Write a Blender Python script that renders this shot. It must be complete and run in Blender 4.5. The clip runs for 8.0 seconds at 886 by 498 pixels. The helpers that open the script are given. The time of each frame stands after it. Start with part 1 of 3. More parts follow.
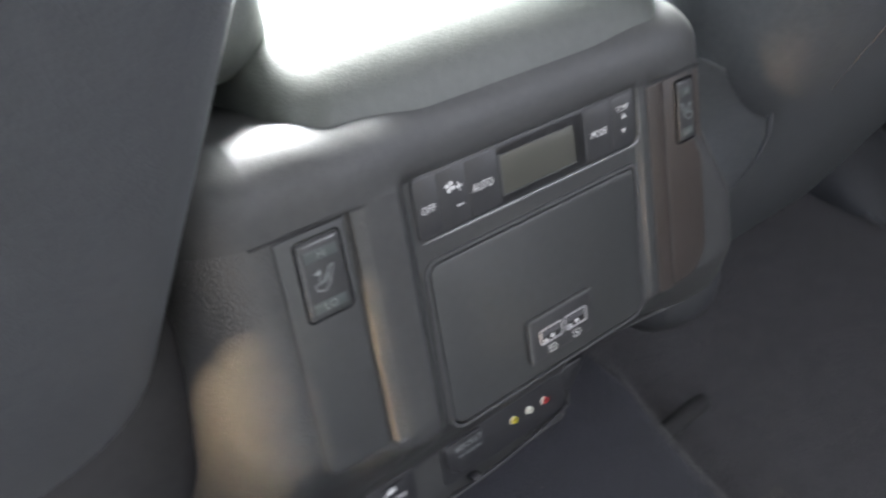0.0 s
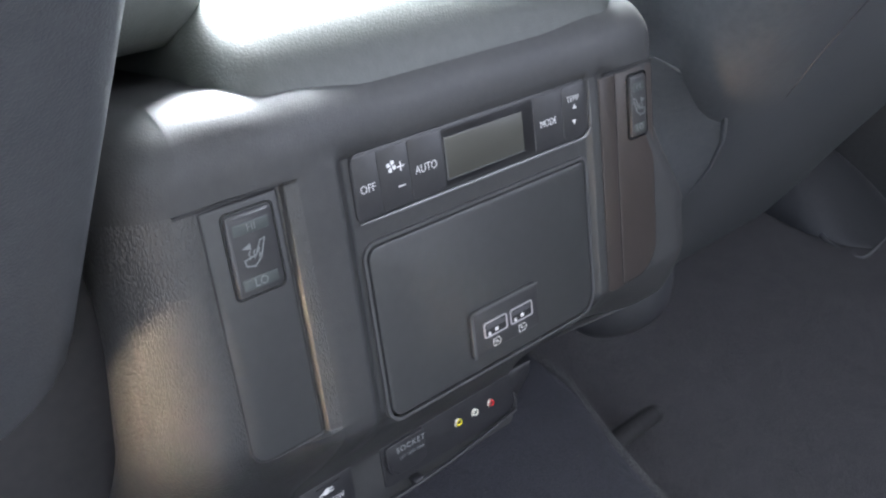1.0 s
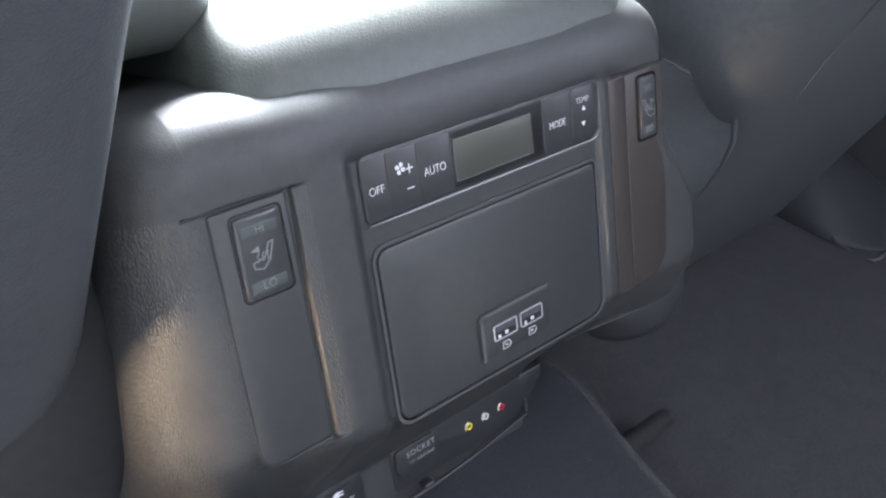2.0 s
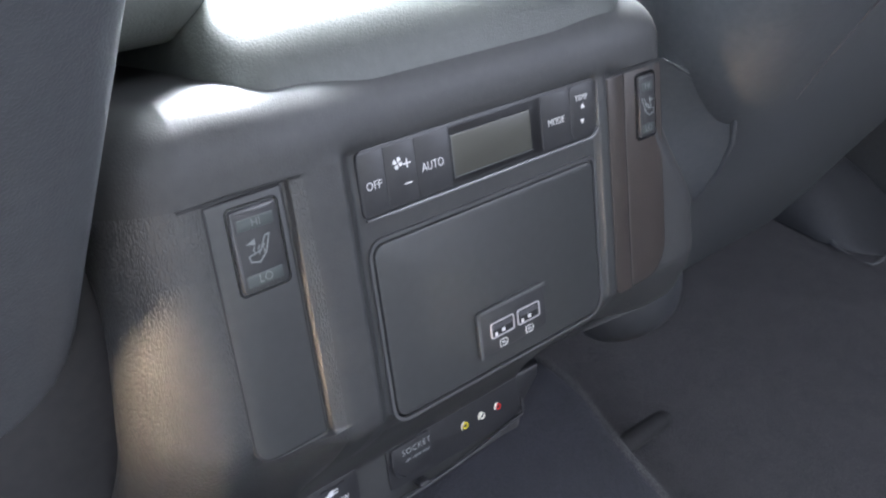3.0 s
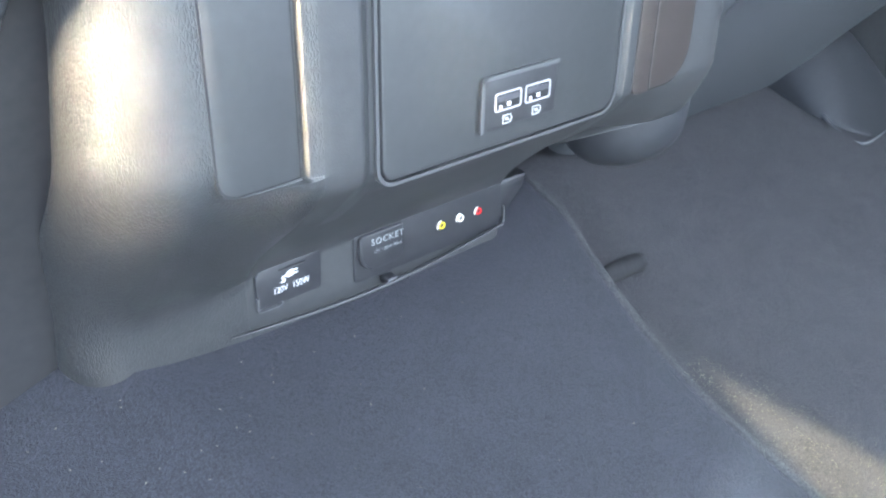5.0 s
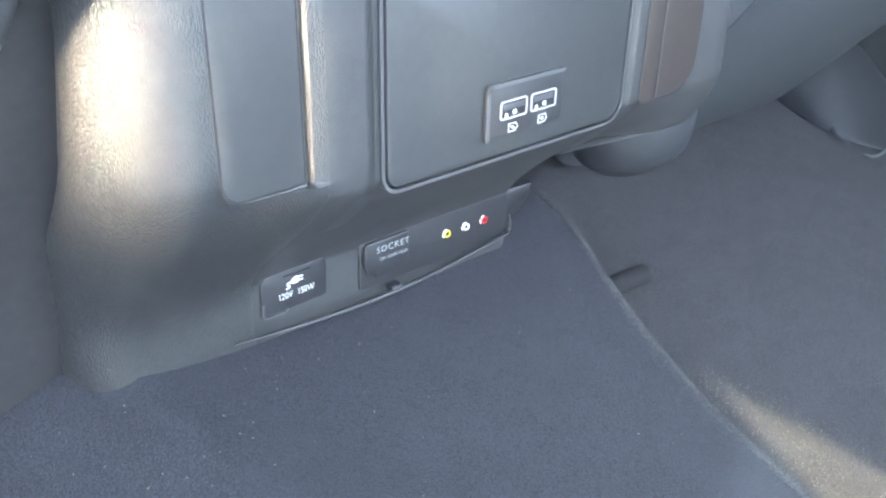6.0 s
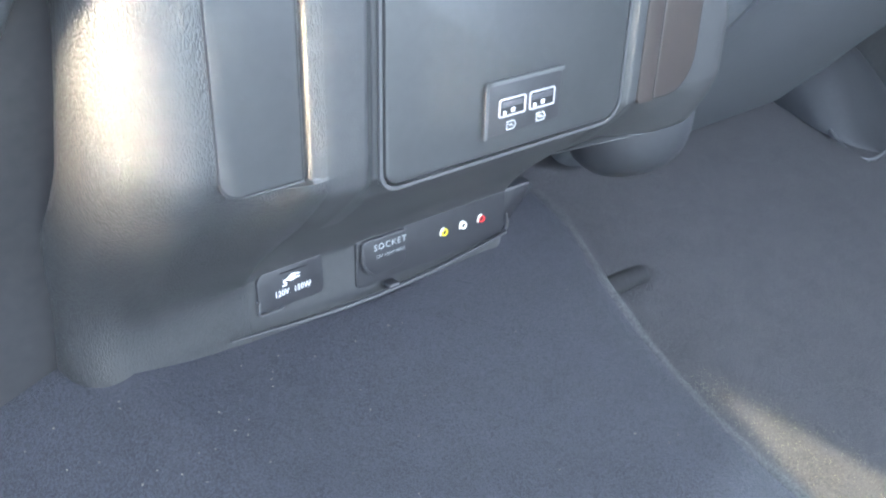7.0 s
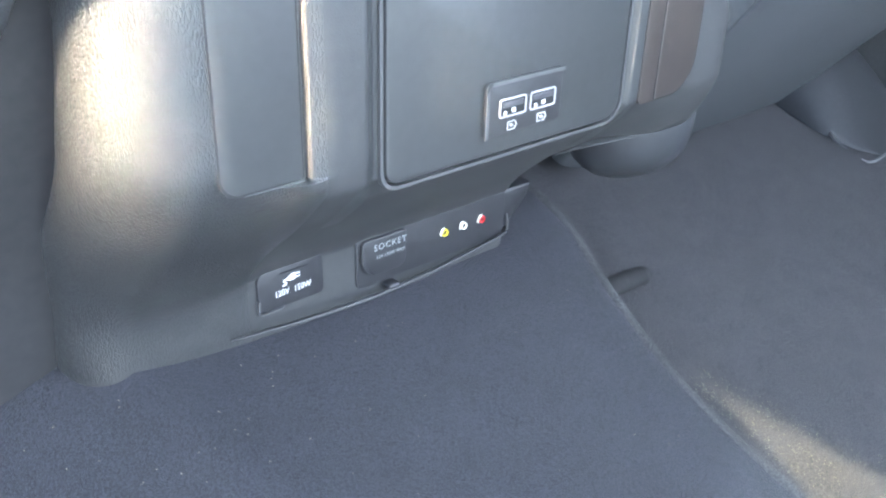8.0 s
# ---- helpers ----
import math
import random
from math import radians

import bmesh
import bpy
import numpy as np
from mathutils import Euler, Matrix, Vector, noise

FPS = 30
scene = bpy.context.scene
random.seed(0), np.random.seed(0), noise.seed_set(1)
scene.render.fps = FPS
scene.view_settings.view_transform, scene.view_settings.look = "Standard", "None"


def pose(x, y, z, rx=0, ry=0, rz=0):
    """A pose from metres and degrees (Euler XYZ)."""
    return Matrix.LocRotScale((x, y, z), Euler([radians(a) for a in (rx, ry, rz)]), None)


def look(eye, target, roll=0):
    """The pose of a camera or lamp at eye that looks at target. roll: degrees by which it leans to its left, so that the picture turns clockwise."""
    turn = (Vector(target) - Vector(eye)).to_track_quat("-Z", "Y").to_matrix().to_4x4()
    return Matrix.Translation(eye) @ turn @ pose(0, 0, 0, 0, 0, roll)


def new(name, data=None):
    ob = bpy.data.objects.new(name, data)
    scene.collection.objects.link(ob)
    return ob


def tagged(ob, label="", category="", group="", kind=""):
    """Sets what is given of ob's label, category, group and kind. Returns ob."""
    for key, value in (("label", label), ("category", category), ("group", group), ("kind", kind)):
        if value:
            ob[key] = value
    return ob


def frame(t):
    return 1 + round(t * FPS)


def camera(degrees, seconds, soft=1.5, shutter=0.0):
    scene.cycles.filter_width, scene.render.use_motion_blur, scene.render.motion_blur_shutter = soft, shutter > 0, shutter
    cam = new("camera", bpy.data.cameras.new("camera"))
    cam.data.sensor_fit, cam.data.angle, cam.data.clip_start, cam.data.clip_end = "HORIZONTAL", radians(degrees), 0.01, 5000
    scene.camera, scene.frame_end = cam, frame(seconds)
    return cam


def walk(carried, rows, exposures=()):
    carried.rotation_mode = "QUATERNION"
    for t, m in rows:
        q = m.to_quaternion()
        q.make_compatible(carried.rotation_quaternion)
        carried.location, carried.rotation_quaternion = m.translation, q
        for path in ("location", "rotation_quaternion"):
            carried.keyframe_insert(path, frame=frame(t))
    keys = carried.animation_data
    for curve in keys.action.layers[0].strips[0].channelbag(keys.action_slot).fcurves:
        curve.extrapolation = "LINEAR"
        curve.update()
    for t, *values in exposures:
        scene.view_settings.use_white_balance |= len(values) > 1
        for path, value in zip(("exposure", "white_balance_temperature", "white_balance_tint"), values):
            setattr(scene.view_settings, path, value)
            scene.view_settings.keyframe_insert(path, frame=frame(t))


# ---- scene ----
cam = camera(52.51, 8.0, soft=2.2, shutter=0.5)
PATH = [
    (0, (-0.2795, -0.1470, 0.5511), (0.2709, 0.4649, -0.0169), 1.22),
    (0.2, (-0.2773, -0.1562, 0.5465), (0.2998, 0.4463, -0.0048), 4.07),
    (0.3, (-0.2768, -0.1573, 0.5440), (0.3091, 0.4431, -0.0003), 4.51),
    (0.5, (-0.2738, -0.1532, 0.5366), (0.3275, 0.4367, -0.0024), 4.82),
    (0.8, (-0.2707, -0.1551, 0.5294), (0.3219, 0.4421, -0.0112), 4.84),
    (1, (-0.2695, -0.1550, 0.5265), (0.3196, 0.4455, -0.0143), 4.05),
    (1.5, (-0.2689, -0.1541, 0.5251), (0.3134, 0.4547, -0.0137), 3.30),
    (3, (-0.2687, -0.1554, 0.5196), (0.3180, 0.4557, -0.0117), 3.92),
    (3.5, (-0.2686, -0.1556, 0.5182), (0.3170, 0.4570, -0.0126), 3.89),
    (3.7, (-0.2671, -0.1565, 0.5181), (0.3145, 0.4520, -0.0219), 4.12),
    (3.8, (-0.2659, -0.1552, 0.5144), (0.3140, 0.4413, -0.0404), 5.13),
    (3.9, (-0.2652, -0.1539, 0.5086), (0.3092, 0.4264, -0.0687), 5.71),
    (4, (-0.2665, -0.1540, 0.4992), (0.2942, 0.4134, -0.1040), 6.48),
    (4.1, (-0.2667, -0.1515, 0.4884), (0.2858, 0.4091, -0.1284), 6.82),
    (4.2, (-0.2684, -0.1455, 0.4702), (0.2845, 0.4006, -0.1590), 9.53),
    (4.3, (-0.2661, -0.1392, 0.4504), (0.3015, 0.3814, -0.1875), 13.81),
    (4.4, (-0.2666, -0.1361, 0.4423), (0.3147, 0.3729, -0.1925), 14.66),
    (4.5, (-0.2661, -0.1365, 0.4387), (0.3181, 0.3702, -0.1952), 14.71),
    (4.6, (-0.2671, -0.1359, 0.4395), (0.3211, 0.3675, -0.1936), 14.37),
    (4.7, (-0.2674, -0.1352, 0.4414), (0.3209, 0.3673, -0.1921), 14.22),
    (5.8, (-0.2670, -0.1367, 0.4452), (0.3151, 0.3744, -0.1871), 14.00),
    (6, (-0.2667, -0.1375, 0.4424), (0.3162, 0.3802, -0.1838), 13.89),
    (6.5, (-0.2668, -0.1376, 0.4418), (0.3175, 0.3800, -0.1832), 14.12),
    (7, (-0.2670, -0.1377, 0.4403), (0.3196, 0.3785, -0.1838), 14.44),
    (7.5, (-0.2671, -0.1375, 0.4393), (0.3206, 0.3777, -0.1846), 14.63),
    (8, (-0.2672, -0.1381, 0.4397), (0.3197, 0.3793, -0.1830), 14.58),
]
EXPOSURES = [(0.0, 1.1, 6350, 17), (0.6, 1.15, 6000, 18), (3.6, 1.32, 5850, 19), (3.9, 1.9, 5750, 14), (4.4, 2.72, 5550, 11), (5.0, 2.86, 5450, 11), (8.0, 2.88, 5400, 11)]
walk(cam, [(t, look(eye, target, roll)) for t, eye, target, roll in PATH], EXPOSURES)

# ---- light: low sun from behind, sky, and area lamps for openings and fill ----
SUN_AZ, SUN_EL = 0.0, 18.0      # degrees left of straight behind, and up
world = bpy.data.worlds.new("sky")
scene.world = world
world.use_nodes = True
wn = world.node_tree
sky = wn.nodes.new("ShaderNodeTexSky")
sky.sky_type = "NISHITA"
sky.sun_disc = False
sky.sun_elevation = radians(SUN_EL)
sky.sun_rotation = radians(180 + SUN_AZ)
wn.links.new(sky.outputs[0], wn.nodes["Background"].inputs[0])
wn.nodes["Background"].inputs[1].default_value = 0.15
sun = new("sun", bpy.data.lights.new("sun", "SUN"))
sun.data.energy = 5.0
sun.data.angle = radians(0.5)
sun.data.color = (1.0, 0.80, 0.38)
toward = Vector((-math.sin(radians(SUN_AZ)) * math.cos(radians(SUN_EL)), -math.cos(radians(SUN_AZ)) * math.cos(radians(SUN_EL)), math.sin(radians(SUN_EL))))
sun.matrix_world = look(toward * 5, (0, 0, 0))


def area_lamp(name, eye, target, width, height, watts, color=(0.9, 0.95, 1.0)):
    """An area lamp: stands in for daylight from an opening, or is added as fill."""
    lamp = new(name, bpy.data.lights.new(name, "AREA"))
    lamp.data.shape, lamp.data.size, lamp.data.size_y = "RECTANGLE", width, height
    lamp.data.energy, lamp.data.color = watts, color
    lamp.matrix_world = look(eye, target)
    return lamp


# Added thin warm beam, aimed to light the console's left corner.
area_lamp("flank_beam", (-0.775, 0.080, 0.322), (-0.158, 0.090, 0.283), 0.022, 0.09, 0.073, (1.0, 0.76, 0.45)).data.spread = radians(15)
# The doorway is out of view; this lamp is aimed to brighten the carpet.
area_lamp("doorway_carpet_fill", (-0.77, -0.45, 0.80), (-0.24, 0.02, 0.08), 0.5, 0.5, 0.95).data.spread = radians(110)
# Added fill from low on the left, to brighten the driver seat.
area_lamp("driver_seat_fill", (-0.77, -0.38, 0.24), (-0.22, 0.06, 0.45), 0.6, 0.36, 0.45, (1.0, 0.94, 0.86))
# Added fill at the rear left; no window is built there.
area_lamp("rear_left_fill", (-0.77, -0.95, 0.98), (0.0, -0.1, 0.3), 0.3, 0.4, 0.3)
area_lamp("rear_right_window", (0.79, -0.85, 0.98), (0.0, -0.3, 0.3), 0.8, 0.5, 6.5)
# Added rear fill; it hangs in front of an opaque pane.
area_lamp("rear_fill", (0.0, -1.62, 1.06), (0.0, 0.0, 0.4), 1.2, 0.26, 1.2)
# Hung inside the windscreen, moved right to place the lid's highlight.
area_lamp("windscreen", (0.37, 0.98, 1.10), (0.04, 0.1, 0.45), 0.80, 0.6, 305.0, (0.93, 1.0, 0.93)).data.spread = radians(100)


# ---- materials ----
def material(name, color, rough=0.5, metal=0.0, spec=0.5, emit=None, emit_strength=0.0):
    m = bpy.data.materials.new(name)
    m.use_nodes = True
    b = m.node_tree.nodes["Principled BSDF"]
    b.inputs["Base Color"].default_value = (*color, 1)
    b.inputs["Roughness"].default_value = rough
    b.inputs["Metallic"].default_value = metal
    b.inputs["Specular IOR Level"].default_value = spec
    if emit:
        b.inputs["Emission Color"].default_value = (*emit, 1)
        b.inputs["Emission Strength"].default_value = emit_strength
    return m


def node(m, kind, **values):
    n = m.node_tree.nodes.new(kind)
    for key, value in values.items():
        n.inputs[key].default_value = value
    return n


def link(m, a, b):
    m.node_tree.links.new(a, b)


def mottled(m, dark, light, scale=6.0, fine=120.0, low=0.3, high=0.7, mix=0.6):
    """Base colour that varies at a broad and a fine scale."""
    b = m.node_tree.nodes["Principled BSDF"]
    tc = node(m, "ShaderNodeTexCoord")
    broad = node(m, "ShaderNodeTexNoise", Scale=scale, Detail=3.0)
    small = node(m, "ShaderNodeTexNoise", Scale=fine, Detail=2.0)
    link(m, tc.outputs["Object"], broad.inputs["Vector"])
    link(m, tc.outputs["Object"], small.inputs["Vector"])
    both = m.node_tree.nodes.new("ShaderNodeMix")
    both.data_type = "FLOAT"
    both.inputs["Factor"].default_value = mix
    link(m, broad.outputs["Fac"], both.inputs["A"])
    link(m, small.outputs["Fac"], both.inputs["B"])
    ramp = node(m, "ShaderNodeValToRGB")
    ramp.color_ramp.elements[0].position, ramp.color_ramp.elements[0].color = low, (*dark, 1)
    ramp.color_ramp.elements[1].position, ramp.color_ramp.elements[1].color = high, (*light, 1)
    link(m, both.outputs["Result"], ramp.inputs["Fac"])
    link(m, ramp.outputs["Color"], b.inputs["Base Color"])
    return tc


def grained(name, dark, light, rough, cell=(800, 800, 320), depth=0.35, dist=0.0003):
    """Moulded leather-look grain: worm-like cells, longer up than across."""
    m = material(name, dark, rough)
    tc = mottled(m, dark, light, 9.0, 200.0)
    b = m.node_tree.nodes["Principled BSDF"]
    mp = node(m, "ShaderNodeMapping", Scale=cell)
    link(m, tc.outputs["Object"], mp.inputs["Vector"])
    wob = node(m, "ShaderNodeTexNoise", Scale=0.9, Detail=2.0)
    link(m, mp.outputs["Vector"], wob.inputs["Vector"])
    add = m.node_tree.nodes.new("ShaderNodeVectorMath")
    add.operation = "MULTIPLY_ADD"
    add.inputs[1].default_value = (0.9, 0.9, 0.9)
    link(m, wob.outputs["Color"], add.inputs[0])
    link(m, mp.outputs["Vector"], add.inputs[2])
    vor = node(m, "ShaderNodeTexVoronoi", Scale=1.0)
    vor.feature = "DISTANCE_TO_EDGE"
    link(m, add.outputs[0], vor.inputs["Vector"])
    soft = node(m, "ShaderNodeMapRange")
    soft.interpolation_type = "SMOOTHSTEP"
    soft.inputs["From Max"].default_value = 0.26
    link(m, vor.outputs["Distance"], soft.inputs["Value"])
    bump = node(m, "ShaderNodeBump", Strength=depth, Distance=dist)
    link(m, soft.outputs["Result"], bump.inputs["Height"])
    link(m, bump.outputs["Normal"], b.inputs["Normal"])
    return m


def carpet_material(name, dark, light, fuzz=1000.0):
    m = material(name, dark, 0.8, spec=0.3)
    tc = mottled(m, dark, light, 45.0, 950.0, 0.40, 0.62, 0.85)
    b = m.node_tree.nodes["Principled BSDF"]
    b.inputs["Sheen Weight"].default_value = 0.08
    b.inputs["Sheen Roughness"].default_value = 0.5
    n = node(m, "ShaderNodeTexNoise", Scale=fuzz, Detail=4.0, Roughness=0.7)
    link(m, tc.outputs["Object"], n.inputs["Vector"])
    bump = node(m, "ShaderNodeBump", Strength=1.0, Distance=0.004)
    link(m, n.outputs["Fac"], bump.inputs["Height"])
    link(m, bump.outputs["Normal"], b.inputs["Normal"])
    return m


GRAIN = grained("grained_vinyl", (0.026, 0.0265, 0.0275), (0.036, 0.0362, 0.0365), 0.33, (860, 860, 290), 0.40, 0.0004)
GRAIN.node_tree.nodes["Principled BSDF"].inputs["Specular IOR Level"].default_value = 0.62
CAPGRAIN = grained("cap_vinyl", (0.026, 0.0265, 0.0275), (0.036, 0.0362, 0.0365), 0.54, (760, 760, 600), 0.14, 0.0003)
CAPGRAIN.node_tree.nodes["Principled BSDF"].inputs["Specular IOR Level"].default_value = 0.5
PANEL = grained("fine_panel_plastic", (0.028, 0.029, 0.030), (0.036, 0.0372, 0.038), 0.46, (1400, 1400, 1400), 0.15, 0.0001)
# The brown tint imitates a warm reflection on the grey panel.
WARM_REFLECTION = grained("panel_warm_reflection", (0.036, 0.031, 0.029), (0.045, 0.036, 0.032), 0.36, (1400, 1400, 1400), 0.15, 0.0001)
BUTTON = grained("button_plastic", (0.026, 0.026, 0.028), (0.033, 0.033, 0.035), 0.42, (1500, 1500, 1500), 0.1, 0.0001)
DARK = material("recess_black", (0.008, 0.008, 0.009), 0.6)
GLOSS = material("gloss_black", (0.012, 0.012, 0.013), 0.22)
GREY_RIM = material("satin_grey_plastic", (0.065, 0.065, 0.067), 0.28)
LCD = material("display_glass", (0.060, 0.059, 0.051), 0.3)
WHITE = material("white_print", (0.62, 0.62, 0.62), 0.5)
DIM = material("grey_print", (0.27, 0.285, 0.285), 0.5)
LENS = material("lens_grey", (0.048, 0.056, 0.055), 0.4)
FAINT = material("faint_print", (0.15, 0.16, 0.16), 0.5)
STEEL = material("bright_steel", (0.72, 0.72, 0.74), 0.25, 1.0)
YELLOW = material("yellow_plastic", (0.75, 0.6, 0.03), 0.35)
IVORY = material("white_plastic", (0.72, 0.70, 0.6), 0.35)
PORT = material("port_frame_plastic", (0.33, 0.32, 0.335), 0.35)
# Pale colour stands in for the glint on the metal contacts.
CONTACT_GLINT = material("contact_glint", (0.62, 0.61, 0.62), 0.3)
TONGUE = material("port_tongue_grey", (0.05, 0.05, 0.056), 0.4)
PALE_EDGE = material("pale_edge_grey", (0.07, 0.072, 0.073), 0.45)
RED = material("red_plastic", (0.6, 0.03, 0.03), 0.35)
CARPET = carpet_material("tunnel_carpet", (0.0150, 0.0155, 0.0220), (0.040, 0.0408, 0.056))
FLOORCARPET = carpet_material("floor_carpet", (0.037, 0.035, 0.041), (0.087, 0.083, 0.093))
LIT_FUZZ = carpet_material("lit_carpet_edge", (0.036, 0.036, 0.040), (0.104, 0.102, 0.104))
LEATHER = grained("black_leather", (0.055, 0.058, 0.064), (0.074, 0.078, 0.084), 0.5, (500, 500, 500), 0.3, 0.0003)
LID = grained("lid_leather", (0.044, 0.048, 0.044), (0.057, 0.062, 0.056), 0.48, (500, 500, 500), 0.2, 0.0003)
LINT_GLINTS = material("pale_lint_and_glints", (0.30, 0.28, 0.21), 0.5)
PIPING = material("seat_piping", (0.05, 0.052, 0.055), 0.6)
TRIMGREY = material("cabin_grey", (0.16, 0.16, 0.16), 0.8)
HEADLINER = material("headliner_cloth", (0.42, 0.41, 0.39), 0.9)
COVER = grained("cover_plastic", (0.017, 0.018, 0.021), (0.024, 0.025, 0.029), 0.6, (900, 900, 900), 0.15, 0.0002)
# Near-black: darkens the shaded seat gap; also the bracket's plastic.
GAP_SHADE_PLASTIC = material("gap_shade_plastic", (0.016, 0.016, 0.017), 0.7, spec=0.2)
mottled(GAP_SHADE_PLASTIC, (0.022, 0.022, 0.0235), (0.030, 0.0295, 0.031), 12.0, 160.0)
STRIP = grained("strip_plastic", (0.018, 0.018, 0.020), (0.024, 0.024, 0.027), 0.45, (1400, 1400, 1400), 0.12, 0.0001)
RAIL = material("dull_metal", (0.16, 0.16, 0.17), 0.55, 0.6)

# ---- helpers ----
CONSOLE = pose(0, 0, -0.095) @ pose(0, 0, 0, -15)      # the console's own axes: its rear face leans forward by 15 degrees


def sstep(a, b, v):
    k = min(1.0, max(0.0, (v - a) / (b - a)))
    return k * k * (3 - 2 * k)


def mesh_from(bm, name, mat, smooth=True, angle=35):
    me = bpy.data.meshes.new(name)
    bmesh.ops.recalc_face_normals(bm, faces=bm.faces)
    if smooth:
        for f in bm.faces:
            f.smooth = True
        for e in bm.edges:
            if len(e.link_faces) == 2 and e.calc_face_angle(0) > radians(angle):
                e.smooth = False
    bm.to_mesh(me)
    bm.free()
    me.materials.append(mat)
    return me


def part(name, bm, mat, parent, label="", at=None, smooth=True, angle=35):
    """One mesh object under a thing or a part. at: its pose in the parent's axes."""
    ob = new(name, mesh_from(bm, name, mat, smooth, angle))
    ob.parent = parent
    if at is not None:
        ob.matrix_basis = at
    return tagged(ob, label)


def thing(name, m, label, category, group="", kind=""):
    ob = new(name)
    ob.empty_display_size = 0.05
    ob.matrix_basis = m
    return tagged(ob, label, category, group, kind)


def sheet(rows, closed=False):
    """A grid surface from rows of points."""
    bm = bmesh.new()
    grid = [[bm.verts.new(p) for p in r] for r in rows]
    for a, b in zip(grid, grid[1:]):
        n = len(a)
        for i in range(n if closed else n - 1):
            bm.faces.new((a[i], a[(i + 1) % n], b[(i + 1) % n], b[i]))
    return bm


def rounded_outline(x0, z0, x1, z1, r, n=6):
    """Corner-rounded rectangle in x and z. r: radius, or four: bottom left, bottom right, top right, top left."""
    r = r if isinstance(r, tuple) else (r,) * 4
    pts = []
    for (cx, cz, a0), q in zip(((x0, z0, 180), (x1, z0, 270), (x1, z1, 0), (x0, z1, 90)), r):
        sx, sz = (1 if cx == x0 else -1), (1 if cz == z0 else -1)
        q = max(q, 1e-5)
        for i in range(n + 1):
            a = radians(a0 + 90 * i / n)
            pts.append((cx + sx * q + q * math.cos(a), cz + sz * q + q * math.sin(a)))
    return pts


def plate(outline, y0, y1, bevel=0.0006):
    """A plate whose outline lies in x and z, with its face at y0 (towards the viewer) and its back at y1, its front edge bevelled."""
    bm = bmesh.new()
    cx = sum(p[0] for p in outline) / len(outline)
    cz = sum(p[1] for p in outline) / len(outline)
    w = max(p[0] for p in outline) - min(p[0] for p in outline)
    h = max(p[1] for p in outline) - min(p[1] for p in outline)

    def ring(y, inset):
        return [bm.verts.new((cx + (x - cx) * (1 - 2 * inset / w), y, cz + (z - cz) * (1 - 2 * inset / h))) for x, z in outline]
    rings = [ring(y1, 0), ring(y0 + bevel, 0), ring(y0 + bevel * 0.3, bevel * 0.35), ring(y0, bevel)]
    for a, b in zip(rings, rings[1:]):
        for i in range(len(a)):
            j = (i + 1) % len(a)
            bm.faces.new((a[i], a[j], b[j], b[i]))
    bm.faces.new(rings[-1])
    bm.faces.new(rings[0][::-1])
    return bm


def frame_ring(outer, inner, y0, y1):
    """A flat frame between two outlines of as many points."""
    bm = bmesh.new()
    ring = lambda pts, y: [bm.verts.new((x, y, z)) for x, z in pts]
    rings = [ring(outer, y1), ring(outer, y0), ring(inner, y0), ring(inner, y1)]
    for a, b in zip(rings, rings[1:] + rings[:1]):
        for i in range(len(a)):
            j = (i + 1) % len(a)
            bm.faces.new((a[i], a[j], b[j], b[i]))
    return bm


def box(x0, y0, z0, x1, y1, z1, bevel=0.0, seg=2):
    bm = bmesh.new()
    bmesh.ops.create_cube(bm, size=1.0, matrix=Matrix.Translation(((x0 + x1) / 2, (y0 + y1) / 2, (z0 + z1) / 2)) @ Matrix.Diagonal((x1 - x0, y1 - y0, z1 - z0, 1)))
    if bevel:
        bmesh.ops.bevel(bm, geom=bm.edges[:], offset=bevel, segments=seg, profile=0.5, affect="EDGES")
    return bm


def tube(points, radius, n=8):
    """A round bar along points."""
    rows = []
    for i, p in enumerate(points):
        a, b = Vector(points[max(0, i - 1)]), Vector(points[min(len(points) - 1, i + 1)])
        t = (b - a).normalized()
        side = t.cross(Vector((0, 0, 1)) if abs(t.z) < 0.9 else Vector((1, 0, 0))).normalized()
        up = side.cross(t)
        r = radius(i / (len(points) - 1)) if callable(radius) else radius
        rows.append([Vector(p) + side * r * math.cos(2 * math.pi * k / n) + up * r * math.sin(2 * math.pi * k / n) for k in range(n)])
    bm = sheet(rows, closed=True)
    bm.verts.ensure_lookup_table()
    bm.faces.new(bm.verts[:n][::-1])
    bm.faces.new(bm.verts[-n:])
    return bm


def lettering(text, height, mat, parent, x, y, z, name="printed_text", bold=-0.00006, turn=0.0, width=1.0, space=1.0):
    """Printed characters on a face that looks along -y, centred at x, z."""
    cu = bpy.data.curves.new("text", "FONT")
    cu.body, cu.size, cu.align_x, cu.align_y = text, height / 0.7, "CENTER", "CENTER"
    cu.extrude, cu.offset, cu.resolution_u, cu.space_character = 0.00008, bold, 3, space
    tmp = bpy.data.objects.new("text", cu)
    me = bpy.data.meshes.new_from_object(tmp)
    bpy.data.objects.remove(tmp)
    me.materials.clear()
    me.materials.append(mat)
    ob = new(name, me)
    ob.parent = parent
    ob.matrix_basis = pose(x, y, z, 90, 0, 0) @ pose(0, 0, 0, 0, 0, turn) @ Matrix.Diagonal((width, 1, 1, 1))
    return ob


